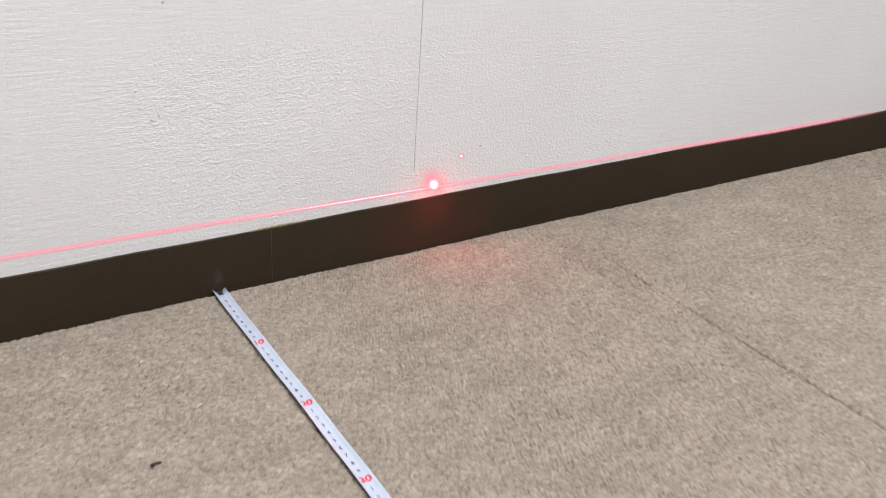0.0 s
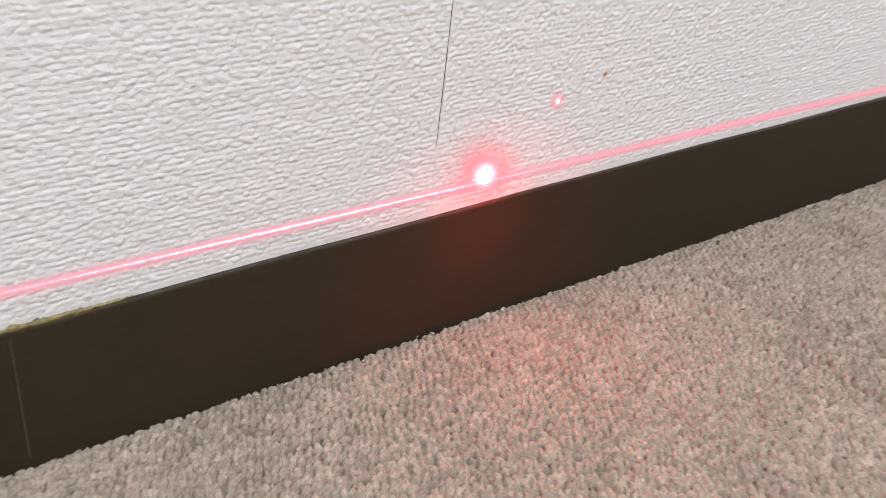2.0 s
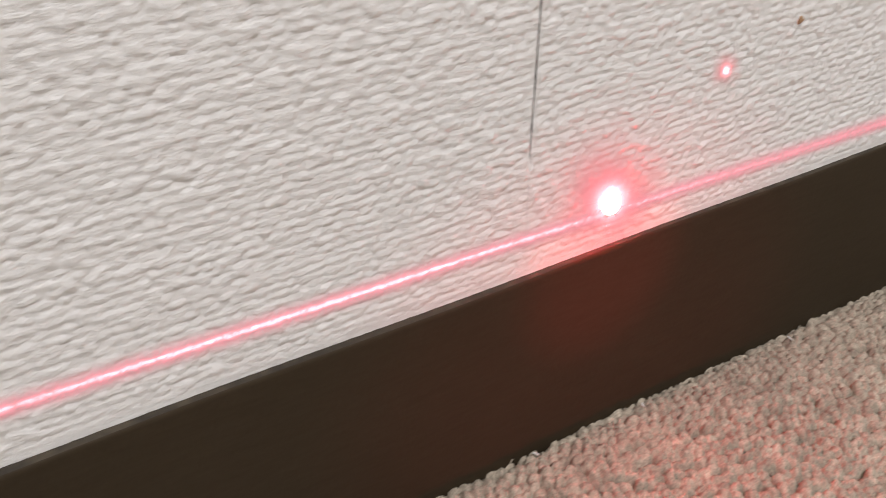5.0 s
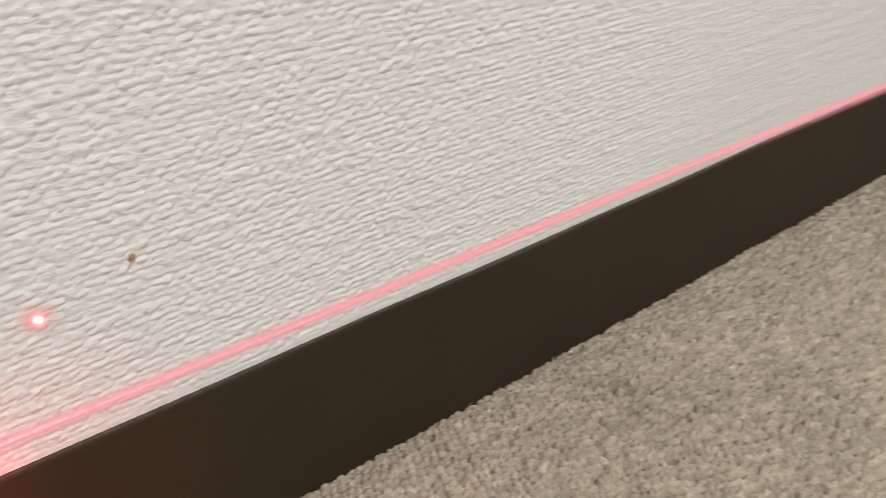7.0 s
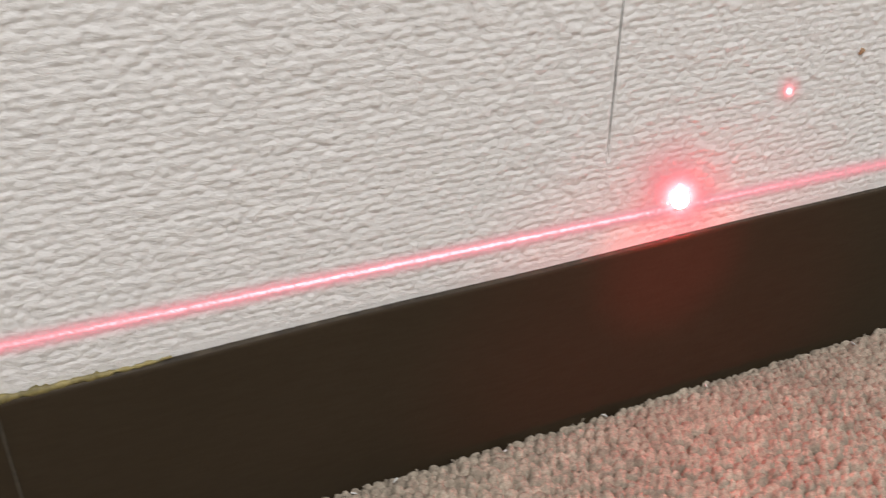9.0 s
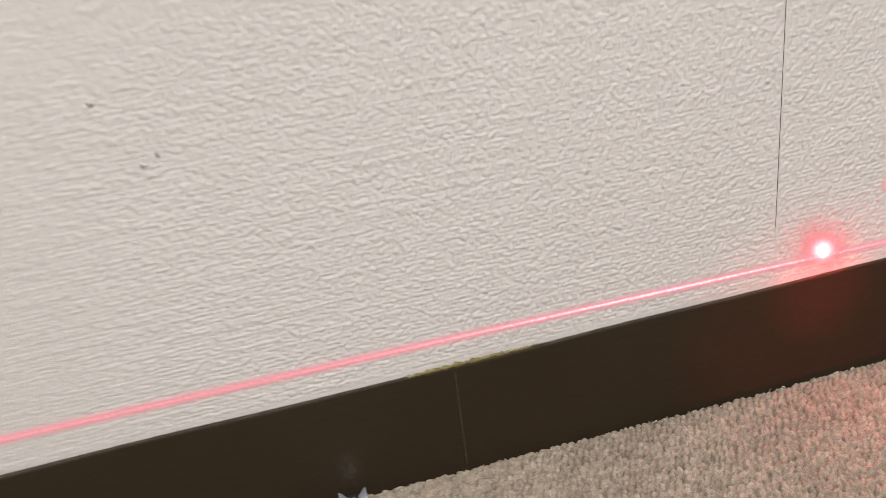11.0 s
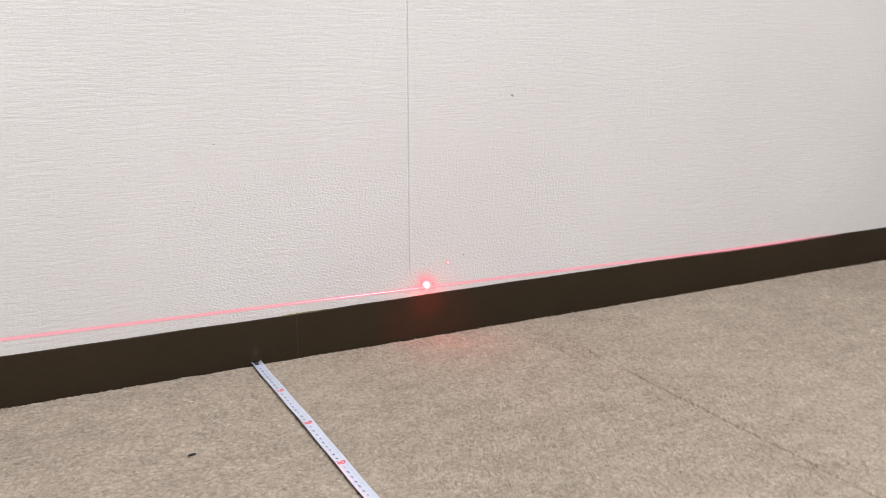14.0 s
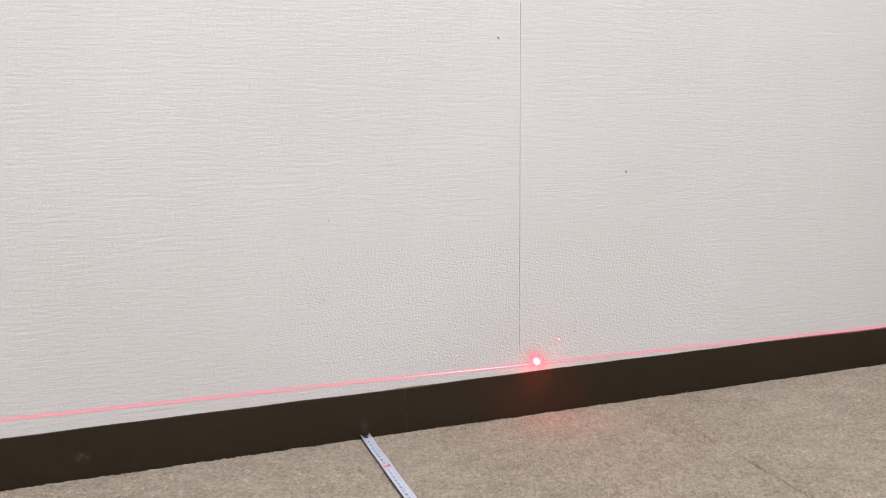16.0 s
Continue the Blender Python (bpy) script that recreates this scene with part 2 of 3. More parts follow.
WALLPAPER, CARPET, BASEBOARD = wallpaper_material(), carpet_material(), baseboard_material()
BACKING = plain("wall_backing", (0.06, 0.05, 0.042), 0.9)
PAINT = plain("room_paint", (0.60, 0.59, 0.57), 0.8, grain=6, amount=0.05)
BLADE = plain("enamelled_tape_blade", (0.50, 0.54, 0.63), 0.32, grain=90, amount=0.05)
INK = plain("black_print", (0.06, 0.06, 0.07), 0.5)
RED_INK = plain("red_print", (0.72, 0.05, 0.07), 0.5)
STEEL = plain("darkened_steel", (0.07, 0.07, 0.075), 0.4, 0.8)
GLUE = plain("yellowed_glue", (0.22, 0.18, 0.065), 0.6, grain=400, amount=0.5)
DUSTY = plain("dusty_baseboard_edge", (0.040, 0.031, 0.020), 0.85, grain=260, amount=0.45)
FILLER = plain("joint_filler", (0.044, 0.035, 0.023), 0.7, grain=500, amount=0.4)
BROWN = plain("brown_stain", (0.32, 0.20, 0.11), 0.7, grain=900, amount=0.4)
GREY = plain("grey_stain", (0.38, 0.363, 0.34), 0.8, grain=900, amount=0.3)
FAINT = plain("faint_stain", (0.56, 0.545, 0.52), 0.8, grain=900, amount=0.2)
LINT = plain("dark_lint", (0.035, 0.03, 0.027), 0.9, grain=900, amount=0.3)
STRAW = plain("pale_fibre", (0.62, 0.55, 0.44), 0.8, grain=900, amount=0.2)
FLUFF = plain("white_fluff", (0.6, 0.59, 0.57), 0.8, grain=900, amount=0.1)

# ---- relief: the same smooth hash noise serves wallpaper and carpet ----


def chance(i, j, seed):
    n = (i.astype(np.int64) * 374761393 + j.astype(np.int64) * 668265263 + seed * 974711) & 0x7FFFFFFF
    n = ((n ^ (n >> 13)) * 1274126177) & 0x7FFFFFFF
    n = ((n ^ (n >> 16)) * 668265263) & 0x7FFFFFFF
    return ((n ^ (n >> 15)) & 0xFFFF) / 65536.0


def smooth_noise(x, y, seed):
    i, j = np.floor(x), np.floor(y)
    u, v = x - i, y - j
    u, v = u * u * (3 - 2 * u), v * v * (3 - 2 * v)
    a, b = chance(i, j, seed), chance(i + 1, j, seed)
    c, d = chance(i, j + 1, seed), chance(i + 1, j + 1, seed)
    return (a * (1 - u) + b * u) * (1 - v) + (c * (1 - u) + d * u) * v


def emboss(x, z):
    """Height of the wallpaper's relief: uneven slubs packed in rows, larger blobs among them, in metres."""
    zz = z + 0.0004 * smooth_noise(x / 0.011, z / 0.009, 3)
    best, second = np.zeros_like(x), np.zeros_like(x)
    for cw, ch, seed, share, long0, long1, wide0, wide1, low, high in (
            (0.0029, 0.0019, 11, 1.0, 0.0009, 0.0009, 0.00074, 0.00042, 0.42, 0.60),
            (0.0055, 0.0057, 41, 0.55, 0.0011, 0.0008, 0.00105, 0.0005, 0.95, 0.40)):
        j0 = np.floor(zz / ch)
        for dj in (-1, 0, 1):
            j = j0 + dj
            shift = chance(j, j * 0, 5) * cw
            i0 = np.floor((x + shift) / cw)
            for di in (-1, 0, 1):
                i = i0 + di
                px = (i + 0.5 + 0.7 * (chance(i, j, seed) - 0.5)) * cw - shift
                pz = (j + 0.5 + 0.32 * (chance(i, j, seed + 1) - 0.5)) * ch
                long, wide = long0 + long1 * chance(i, j, seed + 2), wide0 + wide1 * chance(i, j, seed + 3)
                tilt = 0.22 * (chance(i, j, seed + 5) - 0.5)
                d2 = ((x - px) / long) ** 2 + ((zz - pz - tilt * (x - px)) / wide) ** 2
                cap = (low + high * chance(i, j, seed + 4) ** 1.3) * np.clip(1 - d2, 0, 1) ** 0.5 * (chance(i, j, seed + 6) < share)
                second = np.maximum(second, np.minimum(best, cap))
                best = np.maximum(best, cap)
    h = best - 0.34 * np.exp(-(best - second) / 0.09)
    h = h + 0.24 * (smooth_noise(x / 0.0011, z / 0.0008, 16) - 0.5) + 0.36 * (smooth_noise(x / 0.026, z / 0.0032, 19) - 0.5)
    return 0.00029 * h


def loops(x, y):
    """Height of the carpet's looped pile about its mean, in metres, and each loop's own shade, 0 to 1."""
    cell = 0.0030
    along, across = 0.89 * x - 0.456 * y, 0.456 * x + 0.89 * y
    along, across = along + 0.0042 * smooth_noise(x / 0.014, y / 0.014, 33), across + 0.0042 * smooth_noise(x / 0.014, y / 0.014, 34)
    i0, j0 = np.floor(along / cell), np.floor(across / cell)
    best, second, yarn = np.zeros_like(x), np.zeros_like(x), np.zeros_like(x) + 0.3
    for di in (-1, 0, 1):
        for dj in (-1, 0, 1):
            i, j = i0 + di, j0 + dj
            px = (i + 0.5 + 0.62 * (chance(i, j, 21) - 0.5)) * cell
            py = (j + 0.5 + 0.62 * (chance(i, j, 22) - 0.5)) * cell
            a = 1.6 * (chance(i, j, 23) - 0.5)
            ca, sa = np.cos(a), np.sin(a)
            p, q = (along - px) * ca + (across - py) * sa, (across - py) * ca - (along - px) * sa
            d2 = (p / (cell * 0.74)) ** 2 + (q / (cell * 0.54)) ** 2
            cap = (0.75 + 0.45 * chance(i, j, 24)) * np.clip(1 - d2, 0, 1) ** 0.45
            yarn = np.where(cap > best, chance(i, j, 30), yarn)
            second = np.maximum(second, np.minimum(best, cap))
            best = np.maximum(best, cap)
    best = best - 1.0 * np.exp(-(best - second) / 0.14)
    big = smooth_noise(x / 0.03, y / 0.03, 25) - 0.5 + 0.6 * (smooth_noise(x / 0.009, y / 0.009, 26) - 0.5)
    seam = np.exp(-((x - 0.3855 + 0.0025 * (smooth_noise(y / 0.02, y * 0, 27) - 0.5)) / 0.0018) ** 2)
    part = smooth_noise(y / 0.035, y * 0, 28)
    seam = seam * np.clip((-y - 0.09) / 0.06, 0, 1)
    crease = np.exp(-((x - 0.3555 + 0.003 * (smooth_noise(y / 0.015, y * 0, 29) - 0.5)) / 0.0020) ** 2) * np.clip((y + 0.27) / 0.04, 0, 1) * np.clip((-y - 0.05) / 0.04, 0, 1) * (0.35 + 0.65 * part)
    return yarn, 0.0031 * (best - 0.62) * np.clip(0.45 - y / 0.010, 0.45, 1) + 0.0012 * big - 0.0052 * seam * (0.4 + 0.6 * part) - 0.0068 * crease


def steps(*stops):
    """Grid lines from stop to stop, (place, step), ..., whose step glides from one stop's to the next's."""
    out = [stops[0][0]]
    for (a, d), (b, e) in zip(stops, stops[1:]):
        line = [a]
        while line[-1] < b:
            line.append(line[-1] + d + (e - d) * (line[-1] - a) / (b - a))
        k = (b - a) / (line[-1] - a)
        out += [a + (p - a) * k for p in line[1:-1]] + [b]
    return np.array(out)


def sheet(name, us, vs, where, mat, flip=False):
    """A grid mesh over us x vs; where(u, v) gives its points."""
    u, v = np.meshgrid(us, vs, indexing="ij")
    pts = where(u.ravel(), v.ravel())
    k = np.arange(u.size, dtype=np.int32).reshape(u.shape)
    quads = np.stack([k[:-1, :-1], k[1:, :-1], k[1:, 1:], k[:-1, 1:]], -1).reshape(-1, 4)
    if flip:
        quads = quads[:, ::-1]
    me = bpy.data.meshes.new(name)
    me.vertices.add(len(pts))
    me.vertices.foreach_set("co", np.ascontiguousarray(pts, dtype=np.float32).ravel())
    me.loops.add(quads.size)
    me.loops.foreach_set("vertex_index", np.ascontiguousarray(quads, dtype=np.int32).ravel())
    me.polygons.add(len(quads))
    me.polygons.foreach_set("loop_start", np.arange(0, quads.size, 4, dtype=np.int32))
    me.polygons.foreach_set("use_smooth", np.ones(len(quads), dtype=bool))
    me.update(calc_edges=True)
    me.materials.append(mat)
    return new(name, me)


def solid(name, bm, mat, parent=None, smooth=False, label=""):
    me = bpy.data.meshes.new(name)
    bmesh.ops.recalc_face_normals(bm, faces=bm.faces)
    bm.to_mesh(me)
    bm.free()
    for p in me.polygons:
        p.use_smooth = smooth
    me.materials.append(mat)
    ob = new(name, me)
    ob.parent = parent
    if label:
        tagged(ob, label)
    return ob


def box(x0, x1, y0, y1, z0, z1, bevel=0.0):
    bm = bmesh.new()
    bmesh.ops.create_cube(bm, size=1, matrix=Matrix.Translation(((x0 + x1) / 2, (y0 + y1) / 2, (z0 + z1) / 2)) @ Matrix.Diagonal((x1 - x0, y1 - y0, z1 - z0, 1)))
    if bevel:
        bmesh.ops.bevel(bm, geom=bm.edges[:], offset=bevel, segments=2, affect="EDGES")
    return bm


# ---- the room ----
wall = tagged(solid("wall_north", box(ROOM_W, ROOM_E, 0.0022, 0.12, -0.05, ROOM_H), BACKING), "white wall papered with embossed vinyl wallpaper", "wall", kind="structure")
floor = tagged(solid("floor", box(ROOM_W, ROOM_E, ROOM_S, 0.0, -0.06, -0.008), BACKING), "office floor covered with beige loop carpet", "floor", kind="structure")
tagged(solid("wall_west", box(ROOM_W - 0.12, ROOM_W, ROOM_S, 0.12, -0.06, ROOM_H), PAINT), "plain white painted side wall", "wall", kind="structure")
tagged(solid("wall_east", box(ROOM_E, ROOM_E + 0.12, ROOM_S, 0.12, -0.06, ROOM_H), PAINT), "plain white painted side wall", "wall", kind="structure")
tagged(solid("wall_south", box(ROOM_W - 0.12, ROOM_E + 0.12, ROOM_S - 0.12, ROOM_S, -0.06, ROOM_H), PAINT), "plain white painted back wall", "wall", kind="structure")
tagged(solid("ceiling", box(ROOM_W - 0.12, ROOM_E + 0.12, ROOM_S - 0.12, 0.12, ROOM_H, ROOM_H + 0.1), PAINT), "plain white ceiling", "ceiling", kind="structure")

SEAM = 0.2082          # where two lengths of wallpaper meet
SEAM_FOOT = 0.084      # below this height the joint is pressed shut


def relief(x, z):
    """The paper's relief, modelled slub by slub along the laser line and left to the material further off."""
    w = np.interp(x, (-0.20, -0.04, 0.44, 0.60), (0, 1, 1, 0)) * np.interp(z, (0.20, 0.27), (1, 0))
    w = w * w * (3 - 2 * w)
    return emboss(x + np.where(x > SEAM, 3.1, 0.0), z) * w * np.interp(z, (0.057, 0.060), (0.3, 1.0))


def paper(u, v, side):
    gap = 0.00012 * (np.clip((v - SEAM_FOOT) / 0.004, 0, 1) ** 2) * (1 + 0.5 * smooth_noise(v / 0.012, v * 0, 31))
    near = np.abs(u - SEAM)
    x = np.where(near < 1e-6, SEAM + side * gap, u)
    h = relief(u + (-1e-7 if side < 0 else 1e-7), v) * np.clip(near / 0.0012, 0.3, 1)
    curl = np.where(near < 1e-6, 0.0004 * (v > SEAM_FOOT), 0.0)
    slow = 0.0006 * (smooth_noise(u / 0.25, v / 0.3, 32) - 0.5)
    return np.stack([x, -h + curl + slow, v], -1)


HEIGHTS = steps((0.050, 0.00042), (0.22, 0.00045), (0.27, 0.0012), (0.34, 0.005), (0.60, 0.008), (ROOM_H, 0.1))
left = sheet("wallpaper_strip", steps((ROOM_W, 0.08), (-0.45, 0.006), (-0.20, 0.003), (-0.04, 0.0008), (0.05, 0.0006), (SEAM, 0.0006)), HEIGHTS, lambda u, v: paper(u, v, -1), WALLPAPER)
right = sheet("wallpaper_strip", steps((SEAM, 0.0006), (0.36, 0.0006), (0.44, 0.0009), (0.60, 0.003), (1.25, 0.008), (ROOM_E, 0.08)), HEIGHTS, lambda u, v: paper(u, v, 1), WALLPAPER)
left.parent = right.parent = wall

TILE = 0.3855          # where two widths of carpet meet
DEPTHS = -steps((0.0, 0.00058), (0.11, 0.0007), (0.20, 0.0012), (0.58, 0.0018), (-ROOM_S, 0.1))[::-1]


def pile(u, v, side):
    part = smooth_noise(v / 0.035, v * 0, 28)
    open_by = (0.0002 + 0.0007 * part) * np.clip((-v - 0.09) / 0.06, 0, 1)
    u = np.where(u == TILE, TILE + side * open_by, u)
    rise = loops(u, v)[1]
    tuck = 0.0028 * np.clip(1 - (-v - 0.002) / 0.010, 0, 1) ** 1.3
    return np.stack([u, v, rise - 0.003 * (np.abs(u - TILE) < 0.0012) * np.clip((-v - 0.09) / 0.06, 0, 1) - tuck], -1)


def carpet_width(us, side):
    ob = sheet("carpet_width", us, DEPTHS, lambda u, v: pile(u, v, side), CARPET)
    u, v = np.meshgrid(us, DEPTHS, indexing="ij")
    ob.data.attributes.new("yarn", "FLOAT", "POINT").data.foreach_set("value", loops(u.ravel(), v.ravel())[0].astype(np.float32))
    ob.parent = floor


carpet_width(steps((ROOM_W, 0.08), (-0.42, 0.0028), (0.0, 0.0014), (0.10, 0.0006), (TILE, 0.0006)), -1)
carpet_width(steps((TILE, 0.0006), (0.46, 0.0010), (0.70, 0.0025), (1.25, 0.0045), (ROOM_E, 0.08)), 1)

# baseboard: two lengths of vinyl with a soft top edge, butted at JOINT
TOP, THICK, JOINT = 0.0563, 0.0017, 0.054


def sag(x):
    """How far the top edge hangs about the joint."""
    return 0.0013 * math.exp(-((x - 0.03) / 0.075) ** 2)


def baseboard_length(x0, x1, parent):
    prof = [(0.0021, -0.007), (-THICK, -0.007), (-THICK, TOP - 0.0016)]
    prof += [(-THICK + 0.0011 * (1 - math.cos(a)), TOP - 0.0016 + 0.0016 * math.sin(a)) for a in (0.3, 0.6, 0.9, 1.2, 1.5708)]
    prof += [(0.0021, TOP)]
    bm = bmesh.new()
    n = max(2, int((x1 - x0) / 0.012))
    rings = []
    for k in range(n + 1):
        x = x0 + (x1 - x0) * k / n
        wave = 0.00025 * math.sin(x * 21 + 1.3) + 0.0002 * math.sin(x * 57)
        rings.append([bm.verts.new((x, y + (wave if y < 0 else 0), z + (wave * 0.8 - sag(x) if z > 0.05 else 0))) for y, z in prof])
    for a, b in zip(rings, rings[1:]):
        for i in range(len(prof)):
            j = (i + 1) % len(prof)
            bm.faces.new((a[i], a[j], b[j], b[i]))
    bm.faces.new(rings[0])
    bm.faces.new(rings[-1][::-1])
    ob = solid("baseboard_length", bm, BASEBOARD, parent, smooth=True)
    ob.data.materials.append(DUSTY)
    for p in ob.data.polygons:
        if p.normal.z > 0.75:
            p.material_index = 1
    ob.data.set_sharp_from_angle(angle=radians(50))
    return ob


base = tagged(new("baseboard"), "dark brown vinyl baseboard butted in two lengths", "baseboard", kind="structure")
baseboard_length(ROOM_W, JOINT - 0.00003, base)
baseboard_length(JOINT + 0.00003, ROOM_E, base)

solid("joint_filler", box(JOINT - 0.0004, JOINT + 0.0004, -THICK - 0.00012, -THICK + 0.0003, 0.002, TOP - 0.0038), FILLER, base)

# yellowed glue squeezed out along the baseboard's top edge
bm = bmesh.new()
rng = random.Random(5)
rings = []
for k in range(61):
    x = 0.033 + 0.060 * k / 60
    r = (0.0004 + 0.0007 * rng.random()) * (1.2 - 0.75 * abs(k - 24) / 36)
    z = TOP - sag(x) + 0.0003 + rng.uniform(-0.0002, 0.0003)
    rings.append([bm.verts.new((x + rng.uniform(-0.0003, 0.0003), -0.0006 - r * 0.9 * math.cos(a), z + r * math.sin(a) * 1.2)) for a in (0.0, 1.05, 2.1, 3.14, 4.2, 5.24)])
for a, b in zip(rings, rings[1:]):
    for i in range(6):
        bm.faces.new((a[i], a[(i + 1) % 6], b[(i + 1) % 6], b[i]))
bm.faces.new(rings[0])
bm.faces.new(rings[-1][::-1])
tagged(solid("glue_residue", bm, GLUE, None, True), "yellowed glue squeezed out above the dark baseboard", "glue")

# ---- laser light on the wall, made of glowing meshes ----
LASER_Z, LASER_SLOPE = 0.0701, -0.0176


def drape(x, z, proud):
    return -relief(x, z) + 0.0006 * (smooth_noise(x / 0.25, z / 0.3, 32) - 0.5) - proud


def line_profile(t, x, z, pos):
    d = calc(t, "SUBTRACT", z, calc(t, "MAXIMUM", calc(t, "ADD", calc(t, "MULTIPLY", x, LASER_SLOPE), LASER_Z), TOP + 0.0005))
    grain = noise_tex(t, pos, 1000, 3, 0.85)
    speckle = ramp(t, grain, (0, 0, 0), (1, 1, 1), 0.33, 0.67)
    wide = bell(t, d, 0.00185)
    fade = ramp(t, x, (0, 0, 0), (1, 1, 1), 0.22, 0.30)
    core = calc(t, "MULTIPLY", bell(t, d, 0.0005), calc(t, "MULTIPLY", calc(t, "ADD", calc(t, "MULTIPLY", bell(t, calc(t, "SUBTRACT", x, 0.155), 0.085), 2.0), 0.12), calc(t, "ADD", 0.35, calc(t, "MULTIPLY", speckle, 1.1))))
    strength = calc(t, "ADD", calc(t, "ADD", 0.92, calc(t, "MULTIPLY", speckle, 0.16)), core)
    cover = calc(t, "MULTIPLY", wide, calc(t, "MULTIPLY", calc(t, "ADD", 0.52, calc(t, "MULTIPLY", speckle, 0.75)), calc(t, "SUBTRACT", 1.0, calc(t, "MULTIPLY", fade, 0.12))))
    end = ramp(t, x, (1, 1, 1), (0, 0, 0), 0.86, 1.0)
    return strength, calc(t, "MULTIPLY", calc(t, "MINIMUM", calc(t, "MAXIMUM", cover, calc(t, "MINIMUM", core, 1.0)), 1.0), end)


LINE = beam_material("laser_line_glow", line_profile)


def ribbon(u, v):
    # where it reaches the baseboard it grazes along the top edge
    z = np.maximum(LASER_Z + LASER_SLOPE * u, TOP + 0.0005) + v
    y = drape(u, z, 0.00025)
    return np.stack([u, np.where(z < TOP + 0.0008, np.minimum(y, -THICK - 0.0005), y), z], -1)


# emissive ribbon draped on the paper in place of a projected line
tagged(sheet("laser_line", steps((-0.75, 0.002), (0.0, 0.0012), (0.46, 0.0015), (1.0, 0.003)), np.linspace(-0.0042, 0.0042, 13), ribbon, LINE), "glowing ribbon standing in for a thin red laser line across the white wallpaper", "laser line")


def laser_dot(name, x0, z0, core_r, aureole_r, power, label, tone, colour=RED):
    """A laser spot made of glowing meshes: a glaring core bead and an aureole sheet for the light scattered round it.
    """
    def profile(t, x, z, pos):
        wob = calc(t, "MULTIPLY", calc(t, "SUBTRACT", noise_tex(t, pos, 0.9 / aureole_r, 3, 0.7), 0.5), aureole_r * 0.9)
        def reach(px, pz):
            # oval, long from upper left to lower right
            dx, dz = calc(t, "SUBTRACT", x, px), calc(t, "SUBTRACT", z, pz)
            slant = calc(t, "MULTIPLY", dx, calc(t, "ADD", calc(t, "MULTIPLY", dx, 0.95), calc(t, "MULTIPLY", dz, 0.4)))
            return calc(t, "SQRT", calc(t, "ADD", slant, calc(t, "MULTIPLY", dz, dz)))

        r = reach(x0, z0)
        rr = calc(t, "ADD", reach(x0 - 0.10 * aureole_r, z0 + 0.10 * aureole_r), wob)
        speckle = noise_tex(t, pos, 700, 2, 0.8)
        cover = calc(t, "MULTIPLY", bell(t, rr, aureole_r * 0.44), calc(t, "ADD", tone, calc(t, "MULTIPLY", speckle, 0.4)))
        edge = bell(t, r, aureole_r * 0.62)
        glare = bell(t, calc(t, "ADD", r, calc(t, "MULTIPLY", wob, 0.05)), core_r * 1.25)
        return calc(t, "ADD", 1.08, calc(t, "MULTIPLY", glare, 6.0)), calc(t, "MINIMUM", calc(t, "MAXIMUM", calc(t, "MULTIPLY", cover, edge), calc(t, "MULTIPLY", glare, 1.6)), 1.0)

    top = tagged(new(name), label, "laser dot")
    top.location = (x0, 0, z0)
    # emissive sheet: the halo's falloff is put into its strength and cover
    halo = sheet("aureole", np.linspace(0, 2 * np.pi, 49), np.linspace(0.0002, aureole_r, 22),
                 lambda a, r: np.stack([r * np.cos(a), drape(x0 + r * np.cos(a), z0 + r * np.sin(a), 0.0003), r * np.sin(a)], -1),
                 beam_material(name + "_aureole_glow", profile, (1.0, 0.29, 0.325)))
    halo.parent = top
    # emissive bead that reddens the carpet in place of the dot's bounced light
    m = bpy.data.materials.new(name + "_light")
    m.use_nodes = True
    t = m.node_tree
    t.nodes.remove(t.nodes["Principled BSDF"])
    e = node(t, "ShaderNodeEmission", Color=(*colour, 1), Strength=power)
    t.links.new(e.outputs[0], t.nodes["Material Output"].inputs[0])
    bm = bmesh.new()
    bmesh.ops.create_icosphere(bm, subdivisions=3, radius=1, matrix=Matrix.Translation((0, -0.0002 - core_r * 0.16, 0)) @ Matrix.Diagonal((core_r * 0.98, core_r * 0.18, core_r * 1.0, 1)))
    wob = random.Random(3)
    for v in bm.verts:
        s = 1 + wob.uniform(-0.07, 0.07) + 0.2 * math.cos(2 * (math.atan2(v.co.z, v.co.x) + 0.95))
        v.co.x, v.co.z = v.co.x * s, v.co.z * s
    solid("core", bm, m, top, True)
    return top


laser_dot("laser_dot", 0.2326, 0.0688, 0.0031, 0.028, 1250.0, "glaring red laser dot on the wallpaper above the baseboard, a glowing bead and halo sheet", 0.75)
laser_dot("laser_glint", 0.2641, 0.0952, 0.0008, 0.0075, 4.0, "small faint red laser dot on the wallpaper, a glowing bead and halo sheet", 0.5, PINK)

# ---- measuring tape lying on the carpet ----
TAPE_W, TAPE_SAG, TAPE_Z, TAPE_LEN = 0.0123, 0.0027, 0.0021, 0.95
tape = tagged(new("measuring_tape"), "white steel measuring tape hooked against the baseboard on the carpet", "tape measure")
tape.matrix_world = pose(0, -THICK, 0, 0, 0, -1.80)


def arc(x):
    return TAPE_Z + TAPE_SAG * (2 * x / TAPE_W) ** 2


bm = bmesh.new()
xs = [TAPE_W * (k / 10 - 0.5) for k in range(11)]
rings = []
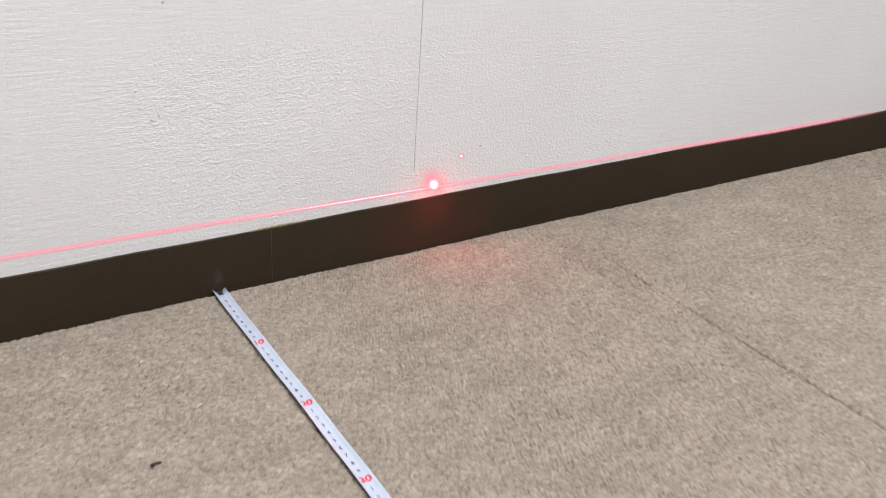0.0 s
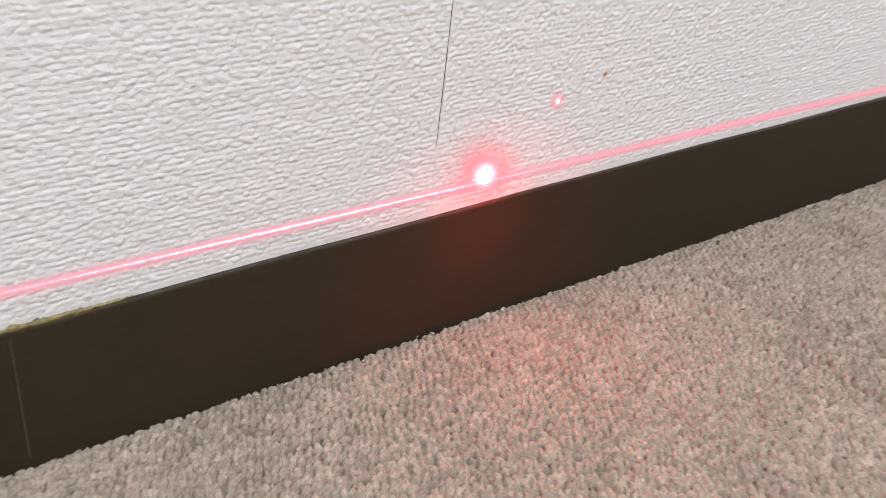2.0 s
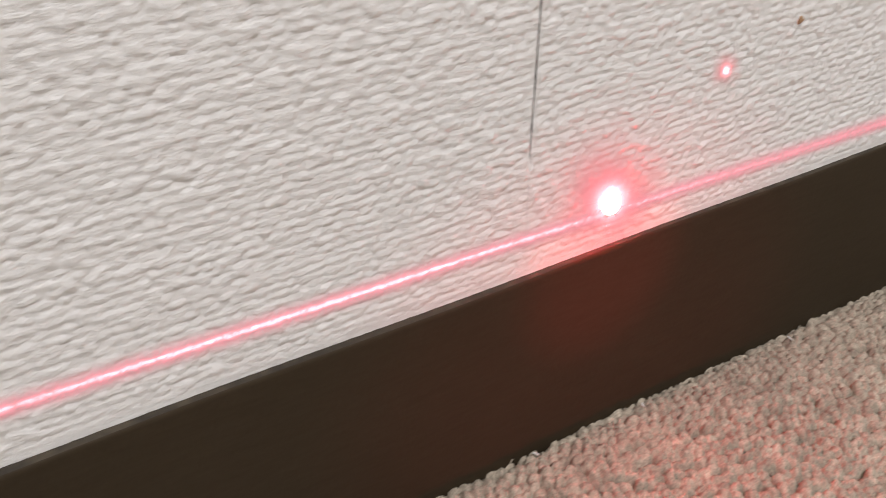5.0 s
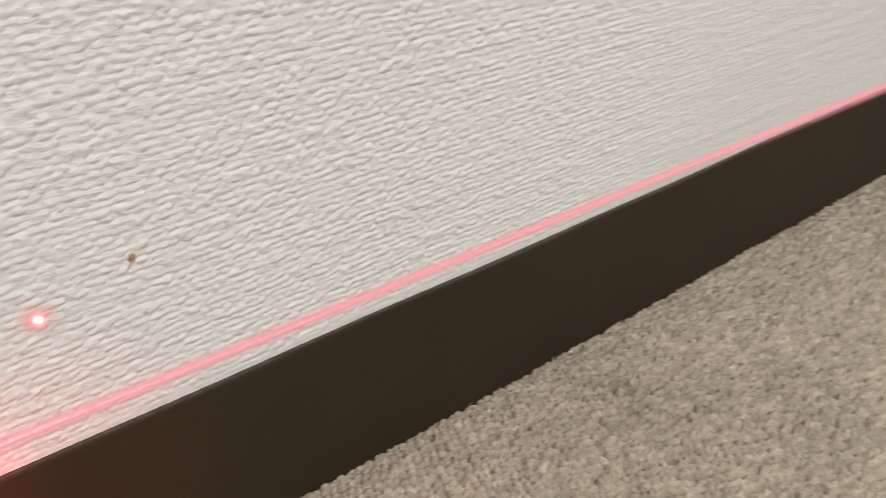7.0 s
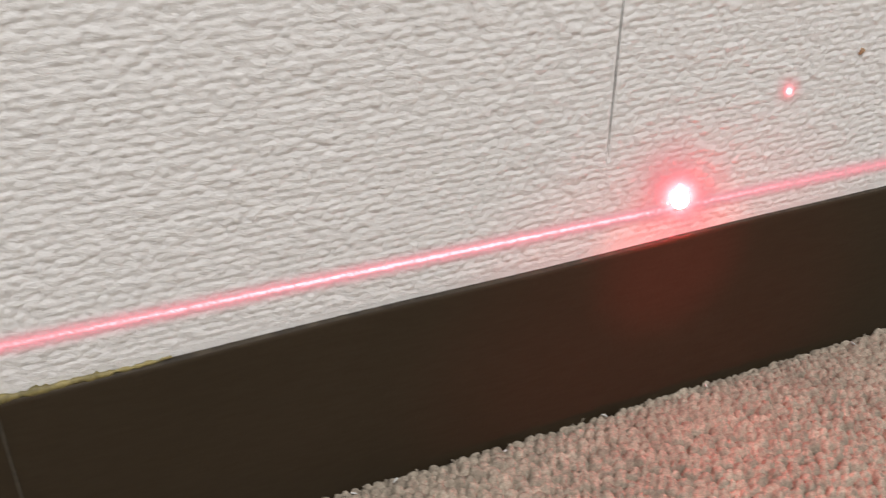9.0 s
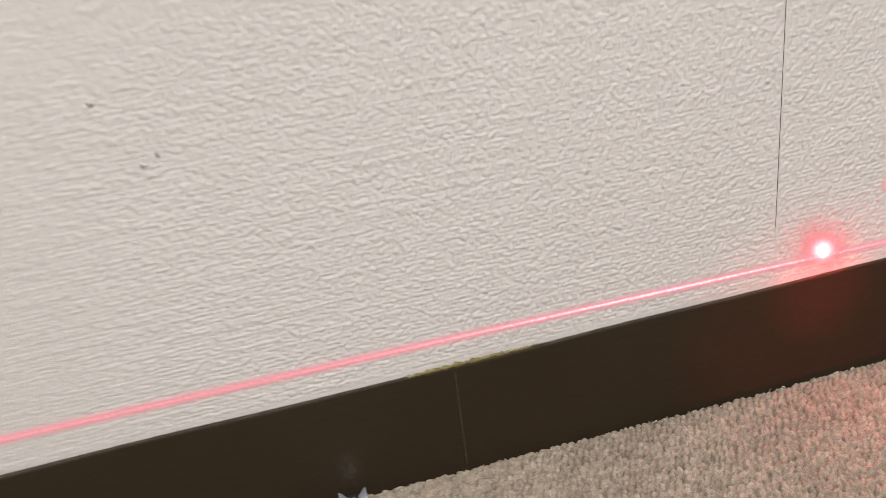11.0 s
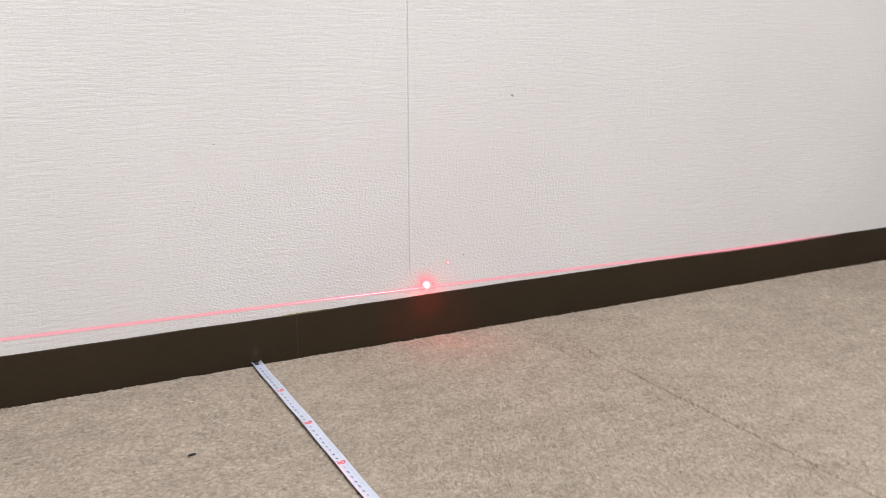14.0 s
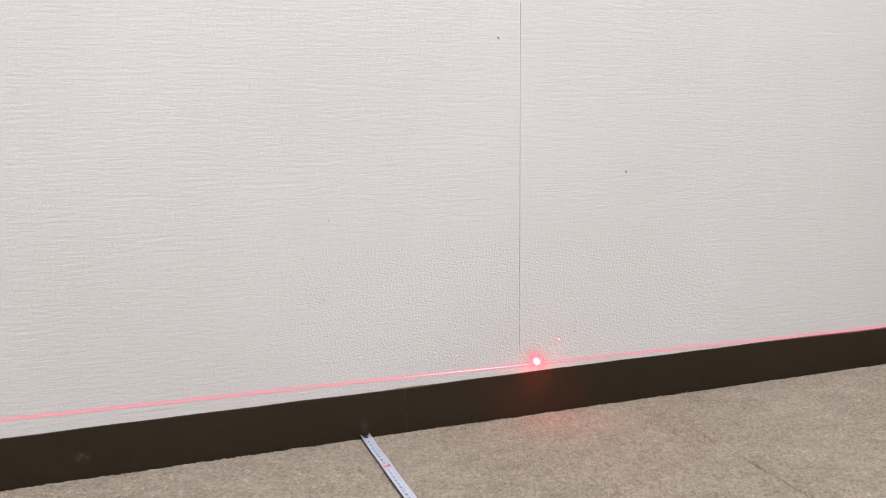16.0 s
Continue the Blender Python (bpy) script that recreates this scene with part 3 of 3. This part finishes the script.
for k in range(96):
    y = -0.0015 - (TAPE_LEN - 0.0015) * k / 95
    lift = 0.0005 * math.sin(y * 23) + 0.0004 * math.sin(y * 61 + 1)
    # the end is notched between two prongs
    upper = [bm.verts.new((x, y - (0.0045 * max(0, 1 - abs(x) / 0.0048) if k == 0 else 0), arc(x) + lift)) for x in xs]
    lower = [bm.verts.new((x, v.co.y, arc(x) + lift - 0.0003)) for x, v in zip(xs, upper)]
    rings.append(upper + lower[::-1])
for a, b in zip(rings, rings[1:]):
    for i in range(len(a)):
        j = (i + 1) % len(a)
        bm.faces.new((a[i], a[j], b[j], b[i]))
bm.faces.new(rings[0])
bm.faces.new(rings[-1][::-1])
solid("blade", bm, BLADE, tape, True)

bm = box(-0.0023, 0.0023, -0.0100, -0.0025, TAPE_Z + 0.0004, TAPE_Z + 0.0012, 0.0003)
hook = solid("hook", bm, STEEL, tape, label="dark steel hook plate")
lip = solid("lip", box(-0.0022, 0.0022, -0.0030, -0.0020, -0.0035, TAPE_Z + 0.0012, 0.0003), STEEL, hook)
for y in (-0.0045, -0.0082):
    bm = bmesh.new()
    bmesh.ops.create_uvsphere(bm, u_segments=14, v_segments=8, radius=0.0017, matrix=Matrix.Translation((0, y, TAPE_Z + 0.0012)) @ Matrix.Diagonal((1, 1, 0.5, 1)))
    solid("rivet", bm, STEEL, hook, True)


def printed(text, size, bold):
    """Raised print that follows the blade's curve, centred at its origin and read facing the wall."""
    cu = bpy.data.curves.new("print", "FONT")
    cu.body, cu.size, cu.align_x, cu.align_y, cu.extrude, cu.offset = text, size, "CENTER", "CENTER", 0.00004, size * bold
    tmp = new("print", cu)
    bpy.context.view_layer.update()
    me = bpy.data.meshes.new_from_object(tmp.evaluated_get(bpy.context.evaluated_depsgraph_get()))
    bpy.data.objects.remove(tmp)
    for v in me.vertices:
        v.co.z += arc(v.co.x) + 0.0002
    me.name = "printed_number"
    me.materials.clear()
    return me


digits = {d: printed(str(d), 0.0054, 0.010) for d in range(1, 10)}
for me in digits.values():
    me.materials.append(INK)
for cm in range(2, 95):
    y = -(cm * 0.01 + 0.0018)
    lift = 0.0005 * math.sin(y * 23) + 0.0004 * math.sin(y * 61 + 1)
    if cm % 10:
        me = digits[cm % 10]
    else:
        me = printed(str(cm), 0.0088, 0.035)
        me.materials.append(RED_INK)
    ob = new("printed_number", me)
    ob.parent, ob.location = tape, (0, y, lift)
    if cm % 10 == 0:
        tagged(ob, "red number %d" % cm)

# ---- small marks and litter ----


def fleck(name, x, z, w, h, mat, label, seed):
    """A flat irregular spot stuck to the wallpaper."""
    rng = random.Random(seed)
    bm = bmesh.new()
    bmesh.ops.create_icosphere(bm, subdivisions=2, radius=0.5, matrix=Matrix.Diagonal((w, 0.0014, h, 1)))
    for v in bm.verts:
        a = math.atan2(v.co.z, v.co.x)
        s = 1 + 0.28 * math.sin(2 * a + seed) + 0.2 * math.sin(3 * a + 2 * seed) + rng.uniform(-0.1, 0.1)
        v.co.x, v.co.z = v.co.x * s, v.co.z * s
    ob = solid(name, bm, mat, None, True)
    ob.location = (x, -0.0004, z)
    return tagged(ob, label, "stain", "stains on the wallpaper")


fleck("brown_stain", 0.2872, 0.1033, 0.0016, 0.0023, BROWN, "small brown stain on the white wallpaper", 1)
fleck("grey_mark", 0.3588, 0.3087, 0.0030, 0.0040, GREY, "small grey scuff on the white wallpaper", 2)
fleck("grey_mark", 0.1794, 0.4777, 0.0034, 0.0032, GREY, "small grey scuff on the white wallpaper", 3)
fleck("grey_mark", -0.0500, 0.1735, 0.0028, 0.0016, FAINT, "faint grey scuff on the white wallpaper", 4)
fleck("grey_mark", -0.0440, 0.1770, 0.0018, 0.0020, FAINT, "faint grey scuff on the white wallpaper", 5)
fleck("grey_mark", -0.0349, 0.2697, 0.0026, 0.0022, FAINT, "faint grey scuff on the white wallpaper", 6)
fleck("grey_mark", -0.0617, 0.1995, 0.0022, 0.0016, FAINT, "faint grey scuff on the white wallpaper", 7)


def fibre(name, x, y, z, length, radius, mat, label, seed, category="lint"):
    """A short bent thread or crumb lying on the pile."""
    rng = random.Random(seed)
    cu = bpy.data.curves.new(name, "CURVE")
    cu.dimensions, cu.bevel_depth, cu.bevel_resolution = "3D", radius, 2
    sp = cu.splines.new("POLY")
    sp.points.add(6)
    turn, p = rng.uniform(0, 6.28), Vector((0, 0, 0))
    for k, q in enumerate(sp.points):
        q.co = (p.x, p.y, p.z, 1)
        q.radius = 0.5 + 0.5 * math.sin(math.pi * (k + 0.5) / 7)
        turn += rng.uniform(-0.7, 0.7)
        p = p + Vector((math.cos(turn), math.sin(turn), rng.uniform(-0.1, 0.12))) * (length / 6)
    tmp = new(name, cu)
    bpy.context.view_layer.update()
    me = bpy.data.meshes.new_from_object(tmp.evaluated_get(bpy.context.evaluated_depsgraph_get()))
    bpy.data.objects.remove(tmp)
    me.materials.clear()
    me.materials.append(mat)
    ob = new(name, me)
    ob.location = (x, y, z)
    return tagged(ob, label, category, "litter on the carpet")


fibre("dark_lint", -0.1325, -0.2185, 0.0014, 0.0075, 0.0012, LINT, "dark curled lint lying on the carpet", 2)
fibre("pale_fibre", -0.0810, -0.1680, 0.0014, 0.0060, 0.0006, STRAW, "pale straw fibre lying on the carpet", 4)
fibre("pale_fibre", -0.0991, -0.0882, 0.0014, 0.0040, 0.0006, STRAW, "pale straw fibre lying on the carpet", 7)
rng = random.Random(11)
for x in (0.1452, 0.2503, 0.135, 0.178, 0.215, 0.31, 0.372, 0.094, 0.022, -0.09, 0.46, 0.55):
    fibre("white_fluff", x + rng.uniform(-0.001, 0.001), -0.0056 + rng.uniform(-0.0015, 0.0005), 0.0002, rng.uniform(0.001, 0.0022), 0.00028, FLUFF, "tiny white fluff where carpet meets baseboard", int(x * 1000) + 500)

# loose ends of pile standing up along the baseboard
bm = bmesh.new()
for k in range(200):
    x = rng.uniform(-0.42, 1.15)
    y = -THICK - abs(rng.gauss(0.0012, 0.0016))
    h = rng.uniform(-0.0016, -0.0008)
    dx, dy = rng.uniform(-0.0014, 0.0014), rng.uniform(-0.0012, 0.0006)
    r = rng.uniform(0.0003, 0.0006)
    ring = [(bm.verts.new((x + r * math.cos(a), y + r * math.sin(a), -0.004)), bm.verts.new((x + dx * 0.5 + r * math.cos(a), y + dy * 0.5 + r * math.sin(a), h - 0.0006))) for a in (0, 2.1, 4.2)]
    tip = bm.verts.new((x + dx, min(y + dy, -THICK), h))
    for i in range(3):
        j = (i + 1) % 3
        bm.faces.new((ring[i][0], ring[j][0], ring[j][1], ring[i][1]))
        bm.faces.new((ring[i][1], ring[j][1], tip))
tagged(solid("carpet_edge_pile", bm, CARPET, None, True), "frayed beige carpet pile along the baseboard", "carpet pile", kind="stuff")
